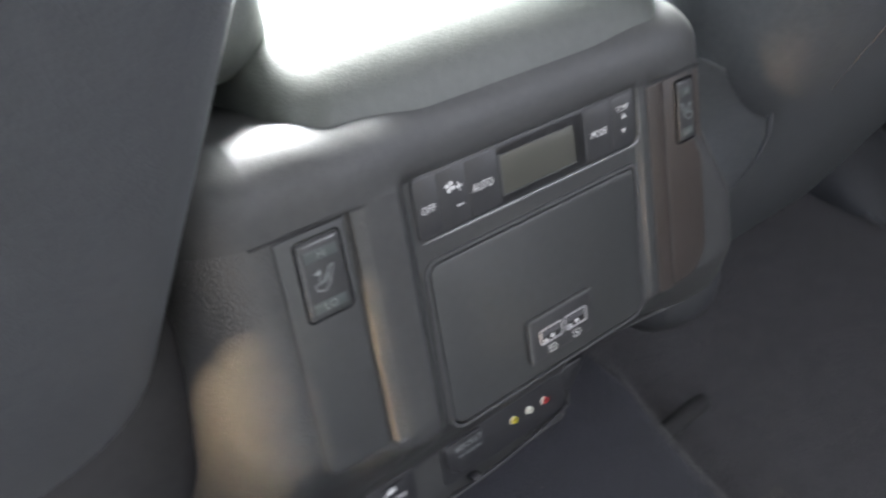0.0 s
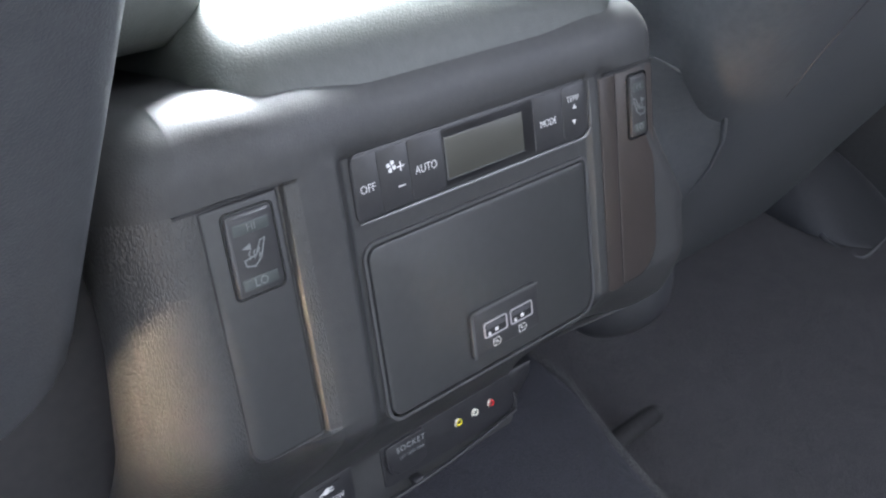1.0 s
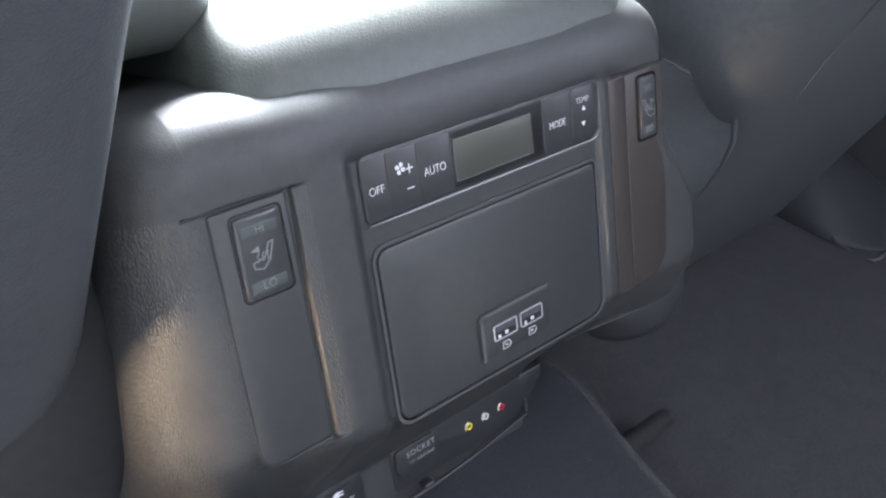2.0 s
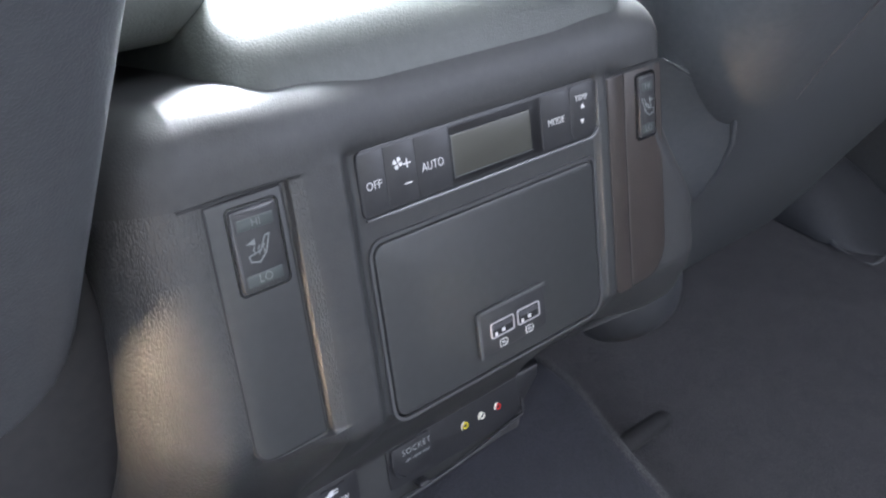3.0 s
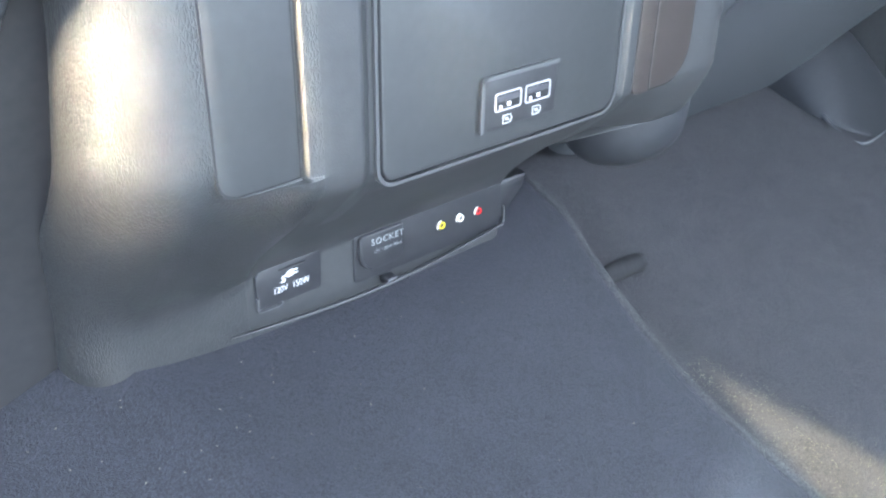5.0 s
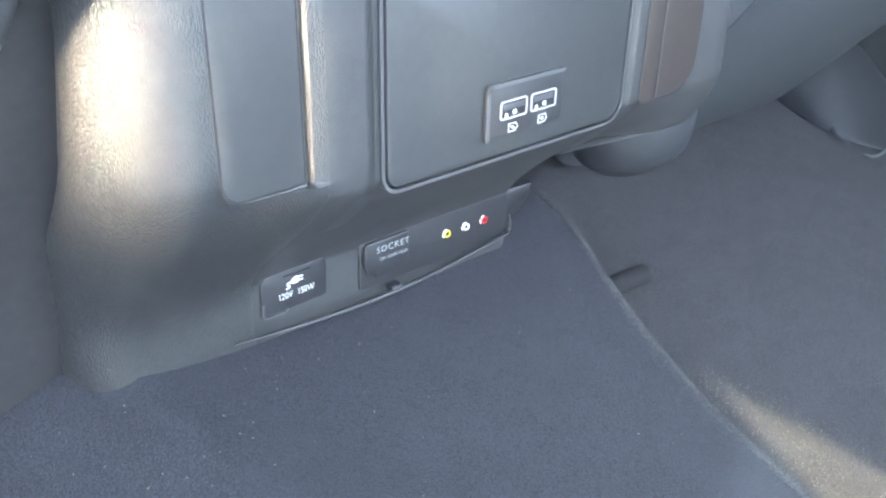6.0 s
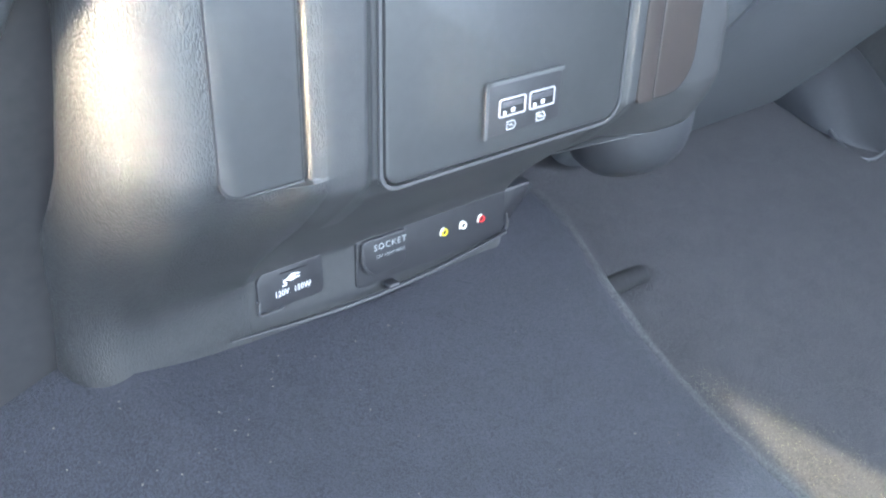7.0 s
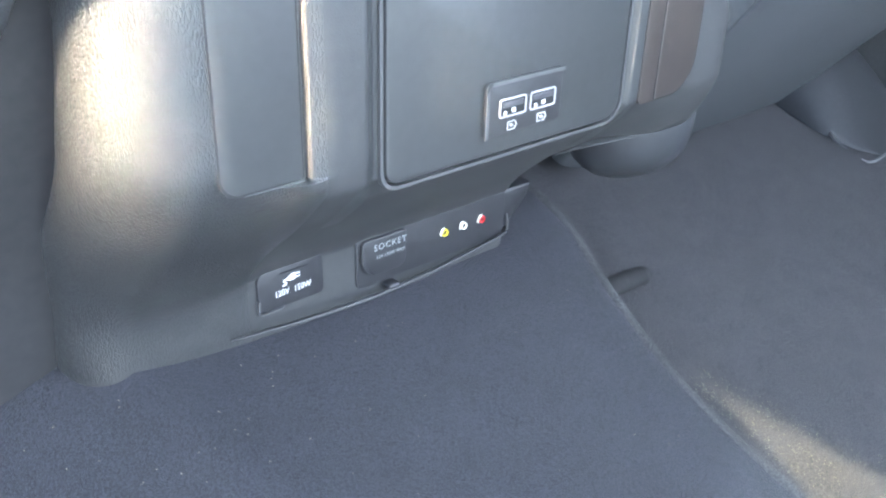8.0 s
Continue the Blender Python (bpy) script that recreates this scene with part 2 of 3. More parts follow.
def shapes(polys, y0, y1):
    """Flat polygons in x and z as one thin mesh."""
    bm = bmesh.new()
    for pts in polys:
        a = [bm.verts.new((x, y0, z)) for x, z in pts]
        b = [bm.verts.new((x, y1, z)) for x, z in pts]
        bm.faces.new(a)
        bm.faces.new(b[::-1])
        for i in range(len(a)):
            j = (i + 1) % len(a)
            bm.faces.new((a[i], b[i], b[j], a[j]))
    return bm


def stroke(pts, w):
    """Ribbons along a polyline, as polygons."""
    out = []
    for (x0, z0), (x1, z1) in zip(pts, pts[1:]):
        d = math.hypot(x1 - x0, z1 - z0)
        ex, ez = (x1 - x0) / d * w / 2, (z1 - z0) / d * w / 2
        out.append([(x0 - ex - ez, z0 - ez + ex), (x0 - ex + ez, z0 - ez - ex), (x1 + ex + ez, z1 + ez - ex), (x1 + ex - ez, z1 + ez + ex)])
    return out


# ---- centre console ----
XC = 0.0145


def under(z, x=0.0):
    """How far the rear face draws in below the storage door; less so at the right flank, which ends in a rounded lobe."""
    left = sstep(-0.080, -0.135, x)
    start = 0.333 + 0.022 * left                            # the left corner rolls under more gently
    k = min(1.0, max(0.0, (start - z) / (0.072 + 0.030 * left)))
    deep = 0.070 - 0.034 * sstep(0.115, 0.15, x) * sstep(0.2975, 0.3010, z) - 0.004 * left
    line = 0.55 - 0.45 * left
    return deep * (line * k + (1 - line) * k * k * (3 - 2 * k))


def relief(x, z):
    """The relief of the rear face: door bed, pilasters, side panels, cap."""
    s = abs(x - XC)
    low = sstep(0.318, 0.345, z)
    bed = 0.0018 * sstep(0.324, 0.326, z)
    fade = 1 - 0.15 * sstep(0.440, 0.4605, z)                # the pilasters melt into the cap
    if x < XC:
        pil = -0.0042 * low * fade
        v = bed + (pil - bed) * sstep(0.0775, 0.086, s)
        foot = pil * (1 - 0.8 * sstep(0.1115, 0.124, s))    # below the panel the pilaster dies out
        foot *= 1 - sstep(0.124, 0.142, s)
        side = foot + (0.0010 - foot) * sstep(0.3409, 0.3421, z)    # the panel bed ends in a ledge
        roll = min(1.0, max(0.0, (s - 0.0985) / 0.0120)) ** 2       # the edge is a soft roll
        v = v + (side - v) * (0.60 * sstep(0.1098, 0.1112, s) + 0.40 * roll)
    else:
        pil = -0.0012 * low * (1 - sstep(0.440, 0.458, z))
        v = bed + (pil - bed) * sstep(0.0800, 0.0835, s)
        v = v + (0.0010 - v) * sstep(0.0885, 0.0915, s)
    out = 1 - (sstep(0.136, 0.1465, s) if x < XC else sstep(0.140, 0.152, s))
    v *= out
    cap = (0.0004 - (0.0039 if x < XC else 0.0016) * sstep(0.052, 0.098, s)) * (1 - sstep(0.112, 0.1495, s))  # flush with the climate panel
    outer = sstep(0.095, 0.108, s)
    return v + (cap - v) * ((1 - outer) * sstep(0.4590, 0.4640, z) + outer * sstep(0.4585, 0.4602, z))


FLARE = ((0.20, 0.1890), (0.24, 0.1900), (0.26, 0.1908), (0.28, 0.1912), (0.30, 0.1912), (0.32, 0.1905), (0.34, 0.1892), (0.36, 0.1872), (0.38, 0.185), (0.40, 0.183), (0.42, 0.182), (0.44, 0.183), (0.4595, 0.185))


def half_width(z, side=-1):
    """From the middle to the flank: it swells below the shoulder, on the left side most."""
    for (z0, w0), (z1, w1) in zip(FLARE, FLARE[1:]):
        if z <= z1:
            w = w0 + (w1 - w0) * (z - z0) / (z1 - z0)
            break
    else:
        w = 0.185
    return w if side < 0 else min(w, 0.1935) - 0.030 * sstep(0.35, 0.44, z)


def console_row(z, back=0.30, extra=0.0, drop=0.0):
    """A level of the shell, from the left flank round the rear face to the right flank."""
    hw, u = half_width(z) - drop, under(z, -0.2) + extra
    hr = half_width(z, 1) - drop - 0.110 * sstep(0.3010, 0.2975, z)     # below the lobe the right side is open
    ur = under(z, 0.2) + extra
    r = 0.024 + (half_width(z) - 0.1755) * sstep(0.24, 0.33, z)
    ry = 1.3 * r                                            # the corner is deeper than it is wide
    taper = 0.9 * sstep(0.47, 0.40, z)                      # the flanks draw in behind the rear face
    left, face, right = [], [], []
    for k in range(6):
        y = u + ry + (back - u - ry) * ((6 - k) / 6) ** 2.2
        left.append((XC - hw + min(0.09, taper * max(0.0, y - u - ry)), y, z))
    for k in range(19):
        a = radians(90 * k / 18)
        left.append((XC - hw + r - r * math.cos(a), u + ry - ry * math.sin(a), z))
    rr = min(0.034, max(0.015, hr - 0.158)) if z < 0.36 else 0.024
    rry = max(0.026, 1.25 * rr)
    x0, x1 = XC - hw + r, XC + hr - rr
    marks = [x0]
    for edges in ((-0.1502, -0.1474, 6), (-0.1116, -0.1096, 8), (-0.1092, -0.0985, 8), (-0.087, -0.0765, 9), (0.0795, 0.084, 7), (0.088, 0.092, 7)):
        a, b, m = edges
        marks += [XC + a + (b - a) * i / m for i in range(m + 1)]
    marks.append(x1)
    fine = []
    ends = len(marks) - 2
    for i, (a, b) in enumerate(zip(marks, marks[1:])):
        m = 6 if i in (0, ends) else max(1, round((b - a) / 0.006))
        fine += [a + (b - a) * i / m for i in range(m)]
    for x in fine[1:]:
        x = min(x, x1 - 0.0005)
        face.append((x, under(z, x) + extra + relief(x, z), z))
    for k in range(13):
        a = radians(90 * (12 - k) / 12)
        right.append((XC + hr - rr + rr * math.cos(a), ur + rry - rry * math.sin(a), z))
    for k in range(1, 7):
        y = ur + rry + (back - ur - rry) * (k / 6) ** 2.2
        right.append((XC + hr - min(0.09, taper * max(0.0, y - ur - rry)), y, z))
    return left + face + right


def build_console():
    con = thing("center_console", CONSOLE, "dark grey grained vinyl centre console with rear controls, standing on carpet", "car console")
    levels = [0.205, 0.215, 0.225, 0.235, 0.245, 0.255, 0.2605, 0.2615]
    levels += [0.2615 + 0.0715 * k / 22 for k in range(1, 23)]
    levels += [0.335, 0.337, 0.339, 0.3405, 0.3409, 0.3413, 0.3417, 0.3421, 0.343, 0.346, 0.35]
    levels += [0.35 + 0.1055 * k / 22 for k in range(1, 23)]
    levels += [0.4575, 0.4585, 0.459, 0.4595, 0.46, 0.4605, 0.462, 0.465, 0.469]
    rows = [console_row(z) for z in levels]
    for k in range(1, 13):                                  # rounded top edge, then the top
        a = radians(90 * k / 12)
        row = console_row(0.469, extra=0.028 * (1 - math.cos(a)), drop=0.018 * (1 - math.cos(a)))
        rows.append([(x, y, 0.469 + 0.030 * math.sin(a)) for x, y, _ in row])
    last = rows[-1]
    rows.append([(XC + (x - XC) * 0.97, max(y, 0.06), z + 0.002) for x, y, z in last])
    rows.append([(XC + (x - XC) * 0.9, max(y, 0.2), z + 0.004) for x, y, z in last])
    shell = part("shell", sheet(rows), GRAIN, con, "grained vinyl shell", angle=50)
    shell.data.materials.append(PANEL)
    shell.data.materials.append(CAPGRAIN)
    for f in shell.data.polygons:                           # the slopes beside the door bed are smooth
        if 0.0755 < abs(f.center.x - XC) < 0.0872 and 0.30 < f.center.z < 0.445:
            f.material_index = 1
        elif f.center.z > 0.4595 or f.center.x - XC > -0.104:
            f.material_index = 2
    return con


console = build_console()


def build_vent_panel(con):
    p = part("climate_panel", plate(rounded_outline(-0.0605, 0.4297, 0.0965, 0.4605, (0.003, 0.008, 0.004, 0.004)), 0.0005, 0.006, 0.0003), BUTTON, con, "black rear climate control panel")
    # rim built only along the lower and right edges, paler where light catches them
    rim = [(-0.0600 + 0.149 * k / 12, -0.0004, 0.4291) for k in range(13)] + [(0.0890 + 0.0081 * math.sin(radians(a)), -0.0004, 0.4372 - 0.0081 * math.cos(radians(a))) for a in range(15, 91, 15)] + [(0.0971, -0.0004, 0.4372 + 0.0073 * k) for k in (1, 2, 3)]
    part("panel_rim", tube(rim, lambda k: 0.0004 + 0.0006 * min(1.0, 12 * k, 6 * (1 - k)), 8), GREY_RIM, p, "thin grey rim, built only on the lit edges")
    for a, b, r in ((-0.0600, -0.0463, 0.0006), (-0.0461, -0.0287, 0.0006), (-0.0285, -0.0082, 0.0006), (0.0545, 0.0760, 0.0006), (0.0762, 0.0958, 0.004)):
        part("button", plate(rounded_outline(a, 0.4308, b, 0.4592, r, 3), 0.0002, 0.003, 0.0003), BUTTON, p)
    part("bezel", plate(rounded_outline(-0.0078, 0.4308, 0.0540, 0.4592, 0.001, 3), 0.0005, 0.003, 0.0004), BUTTON, p, "black display surround")
    part("display_edge", shapes(stroke([(-0.0066, 0.4548), (-0.0066, 0.4342), (0.0464, 0.4342)], 0.0006), 0.0, 0.002), PALE_EDGE, p, "thin grey display edge", smooth=False)
    part("display", plate(rounded_outline(-0.0062, 0.4345, 0.0462, 0.4545, 0.0008, 3), 0.0002, 0.003, 0.0002), LCD, p, "blank grey-green display")
    y = 0.0001
    lettering("OFF", 0.0038, WHITE, p, -0.0531, y, 0.4437, width=0.92, bold=-0.00006)
    lettering("AUTO", 0.0041, WHITE, p, -0.0190, y, 0.4440, width=0.82, bold=-0.00006)
    lettering("MODE", 0.0037, WHITE, p, 0.0650, y, 0.4440, width=0.84, bold=-0.00006)
    lettering("TEMP", 0.0031, WHITE, p, 0.0850, y, 0.4520, width=0.95, bold=-0.00006)
    fan = []
    for k in range(4):
        a = radians(90 * k + 62)
        fan.append([(-0.0390 + r * math.cos(a + b), 0.4500 + r * math.sin(a + b)) for r, b in ((0.0004, 0), (0.0022, -0.55), (0.0029, -0.1), (0.0027, 0.45), (0.0014, 0.6))])
    part("fan_icon", shapes(fan, 0.0, 0.0002), WHITE, p, smooth=False)
    part("plus_mark", shapes(stroke([(-0.0356, 0.4488), (-0.0320, 0.4488)], 0.0006) + stroke([(-0.0338, 0.4470), (-0.0338, 0.4506)], 0.0006), 0.0, 0.0002), WHITE, p, smooth=False)
    part("minus_mark", shapes(stroke([(-0.0360, 0.4397), (-0.0324, 0.4397)], 0.0006), 0.0, 0.0002), WHITE, p, smooth=False)
    part("up_arrow", shapes([[(0.0842, 0.4465), (0.0874, 0.4465), (0.0858, 0.4490)]], 0.0, 0.0002), WHITE, p, smooth=False)
    part("down_arrow", shapes([[(0.0834, 0.4406), (0.0850, 0.4381), (0.0866, 0.4406)]], 0.0, 0.0002), WHITE, p, smooth=False)


build_vent_panel(console)


def build_storage_door(con):
    d = part("storage_door", plate(rounded_outline(-0.0585, 0.3278, 0.0907, 0.4165, (0.007, 0.010, 0.004, 0.006)), 0.0, 0.006, 0.0012), PANEL, con, "flat dark grey storage door")
    part("door_rim", frame_ring(rounded_outline(-0.0612, 0.3252, 0.0934, 0.4190, (0.009, 0.012, 0.005, 0.008)), rounded_outline(-0.0597, 0.3267, 0.0918, 0.4176, (0.008, 0.011, 0.004, 0.007)), 0.0004, 0.006), GREY_RIM, con, "thin grey edge round the door")
    usb = part("usb_plate", plate(rounded_outline(-0.0050, 0.3372, 0.0440, 0.3628, (0.002, 0.002, 0.002, 0.003)), -0.0022, 0.002, 0.0012), BUTTON, d, "raised black plate with two charging ports")
    # Paler strip, on top and left only, imitates light on the chamfer.
    rim = [(-0.0043, 0.3378), (-0.0043, 0.3600), (-0.0041, 0.3610), (-0.0035, 0.3617), (-0.0026, 0.3620), (0.0436, 0.3620)]
    part("plate_edge", shapes(stroke(rim, 0.0018), -0.0024, -0.0018), PALE_EDGE, usb, "paler strip for light on the top and left chamfer", smooth=False)
    for x in (0.0112, 0.0304):
        o = part("usb_port", frame_ring(rounded_outline(x - 0.0084, 0.3456, x + 0.0084, 0.3544, 0.0014, 3), rounded_outline(x - 0.0077, 0.3463, x + 0.0077, 0.3537, 0.0010, 3), -0.0028, 0.0015), PORT, usb, "pale-edged charging port")
        part("socket_back", box(x - 0.0075, -0.0024, 0.3465, x + 0.0075, -0.00225, 0.3535), DARK, o, smooth=False)
        part("tongue", box(x - 0.0066, -0.0027, 0.3500, x + 0.0066, -0.0023, 0.3528, 0.0002), TONGUE, o, "grey tongue")
        for dx, dz, w in ((-0.0048, 0.3475, 0.0016), (0.0004, 0.3483, 0.0021)):
            part("contact", box(x + dx - w / 2, -0.0029, dz - 0.0009, x + dx + w / 2, -0.0023, dz + 0.0010, 0.0002), CONTACT_GLINT, o)
        polys = stroke([(x - 0.0026, 0.3392), (x - 0.0026, 0.3430), (x + 0.0018, 0.3430), (x + 0.0030, 0.3411), (x + 0.0018, 0.3392), (x - 0.0026, 0.3392)], 0.0003)
        polys += stroke([(x - 0.0015, 0.3420), (x - 0.0004, 0.3406), (x + 0.0000, 0.3418), (x + 0.0011, 0.3404)], 0.0003)
        part("battery_icon", shapes(polys, -0.0024, -0.0021), WHITE, usb, smooth=False)


build_storage_door(console)


def build_side_panel(con, side, mat, label):
    """Flat panel beside the pilaster, with the seat heater switch at its top."""
    if side < 0:
        x0, x1, z0, z1, corner, cx, hw = -0.1328, -0.0985, 0.3425, 0.4572, (0.008, 0.0008, 0.0008, 0.0008), -0.1132, 0.0124
    else:
        x0, x1, z0, z1, corner, cx, hw = 0.1210, 0.1535, 0.3310, 0.4572, (0.0008, 0.020, 0.0008, 0.0008), 0.1386, 0.0090
        part("inner_strip", plate(rounded_outline(0.1068, 0.3300, 0.1203, 0.4572, (0.004, 0.0008, 0.0008, 0.0008)), 0.0002, 0.008, 0.0006), mat, con, "narrow strip beside the pilaster, coloured brown for a warm reflection")
    p = part("side_panel", plate(rounded_outline(x0, z0, x1, z1, corner, 8), -0.0003 if side < 0 else 0.0002, 0.008, 0.0005), mat, con, label)
    part("seam", frame_ring(rounded_outline(x0 - 0.0009, z0 - 0.0006, x1 + 0.0005, z1 + 0.0005, corner, 8), rounded_outline(x0 + 0.0001, z0 + 0.0001, x1 - 0.0001, z1 - 0.0001, corner, 8), -0.0001 if side < 0 else 0.0005, 0.004), DARK, p)
    if side < 0:
        part("panel_ledge", tube([(-0.1245 + 0.0262 * k / 8, -0.0006, 0.3420 - 0.0002 * math.sin(math.pi * k / 8)) for k in range(9)], lambda k: 0.0002 + 0.0003 * k ** 0.5, 8), PANEL, p, "thin ledge under the panel")
    s = part("heater_switch", plate(rounded_outline(cx - hw, 0.4166, cx + hw, 0.4550, 0.003), -0.0001, 0.005, 0.0004), GLOSS, p, "black seat heater rocker switch")
    part("switch_rim", frame_ring(rounded_outline(cx - hw + 0.0002, 0.4168, cx + hw - 0.0002, 0.4548, 0.003), rounded_outline(cx - hw + 0.0012, 0.4178, cx + hw - 0.0012, 0.4538, 0.0022), -0.0006, 0.001), GLOSS, s, "black rim")
    part("rocker", plate(rounded_outline(cx - hw + 0.0018, 0.4184, cx + hw - 0.0018, 0.4532, 0.0018), -0.0016, 0.001, 0.0008), BUTTON, s)
    # Bevel strips; the left switch's are paler to imitate a highlight.
    part("rocker_edge", tube([(cx - hw + 0.0024, -0.0012, 0.4196 + 0.0330 * k / 6) for k in range(7)], lambda k: 0.0003 + 0.0007 * math.sin(math.pi * k) ** 0.5, 8), GREY_RIM if side < 0 else BUTTON, s, "rocker bevel strip, paler on the left switch as a highlight")
    part("rocker_edge", tube([(cx - hw + 0.0036 + (2 * hw - 0.0072) * k / 6, -0.0013, 0.4518) for k in range(7)], lambda k: 0.0003 + 0.0006 * math.sin(math.pi * k) ** 0.5, 8), GREY_RIM if side < 0 else BUTTON, s, "rocker bevel strip, paler on the left switch as a highlight")
    part("indicator_lens", plate(rounded_outline(cx - hw + 0.0042, 0.4442, cx + hw - 0.0042, 0.4492, 0.0004, 2), -0.0018, 0.0, 0.0002), LENS, s, "grey lens marked HI")
    part("indicator_lens", plate(rounded_outline(cx - hw + 0.0042, 0.4206, cx + hw - 0.0042, 0.4256, 0.0004, 2), -0.0018, 0.0, 0.0002), LENS, s, "grey lens marked LO")
    lettering("HI", 0.0032, FAINT, s, cx, -0.0020, 0.4467)
    lettering("LO", 0.0036, FAINT, s, cx, -0.0020, 0.4231)
    f = 1 if side < 0 else -1
    icon = stroke([(cx + f * a, b) for a, b in ((0.0050, 0.4405), (0.0022, 0.4330), (-0.0012, 0.4300), (-0.0050, 0.4310), (-0.0055, 0.4335), (-0.0030, 0.4340), (0.0000, 0.4345), (0.0028, 0.4400), (0.0050, 0.4405))], 0.0006)
    for dx in (-0.0030, -0.0008, 0.0014):
        icon += stroke([(cx + f * dx, 0.4335), (cx + f * (dx + 0.0004), 0.4345), (cx + f * (dx - 0.0002), 0.4356), (cx + f * (dx + 0.0006), 0.4368)], 0.0005)
    icon.append([(cx - f * 0.0058, 0.4385), (cx - f * 0.0018, 0.4374), (cx - f * 0.0018, 0.4402)])
    part("seat_icon", shapes(icon, -0.0018, -0.0015), FAINT, s, smooth=False)


build_side_panel(console, -1, PANEL, "flat grey panel with rounded lower corner")
build_side_panel(console, 1, WARM_REFLECTION, "flat panel, coloured brown for a warm reflection")


def build_seam(con):
    """Shadow gap under the cap, from the pilaster to the flank, on both sides."""
    for side in (-1, 1):
        bm = sheet([[(XC + side * q, 0.0008 + d, 0.4588 + e) for q in ((0.108, 0.12, 0.13, 0.14, 0.150, 0.158) if side < 0 else (0.096, 0.11, 0.12, 0.13, 0.139))] for d, e in ((0.004, 0.0006), (-0.0012, 0.0006), (-0.0012, -0.0006), (0.004, -0.0006))])
        part("cap_seam", bm, DARK, con, smooth=False)


build_seam(console)


def ring_jack(con, x, z, mat, label):
    bm = bmesh.new()
    n = 20
    prof = [(0.0023, 0.003), (0.0023, -0.0012), (0.0021, -0.0017), (0.0017, -0.0017), (0.00155, -0.001), (0.00155, 0.003)]
    rings = [[bm.verts.new((x + r * math.cos(2 * math.pi * k / n), 0.0695 + y, z + r * math.sin(2 * math.pi * k / n))) for k in range(n)] for r, y in prof]
    for a, b in zip(rings, rings[1:]):
        for i in range(n):
            bm.faces.new((a[i], a[(i + 1) % n], b[(i + 1) % n], b[i]))
    j = part("av_jack", bm, mat, con, label)
    # Black disc stands in for the shaded hole inside the ring.
    bm = bmesh.new()
    bmesh.ops.create_cone(bm, segments=14, radius1=0.0015, radius2=0.0015, depth=0.003, cap_ends=True, matrix=pose(x, 0.0708, z, 90))
    part("hole_disc", bm, DARK, j)
    # Pale arc imitates the highlight at the jack's upper left.
    arc = [(x + 0.0035 * math.cos(radians(a)), 0.0680, z + 0.0035 * math.sin(radians(a))) for a in range(100, 205, 13)]
    part("glint_arc", tube(arc, lambda k: 0.0002 + 0.0005 * math.sin(math.pi * k), 6), IVORY, j, "pale arc standing in for the jack's highlight")


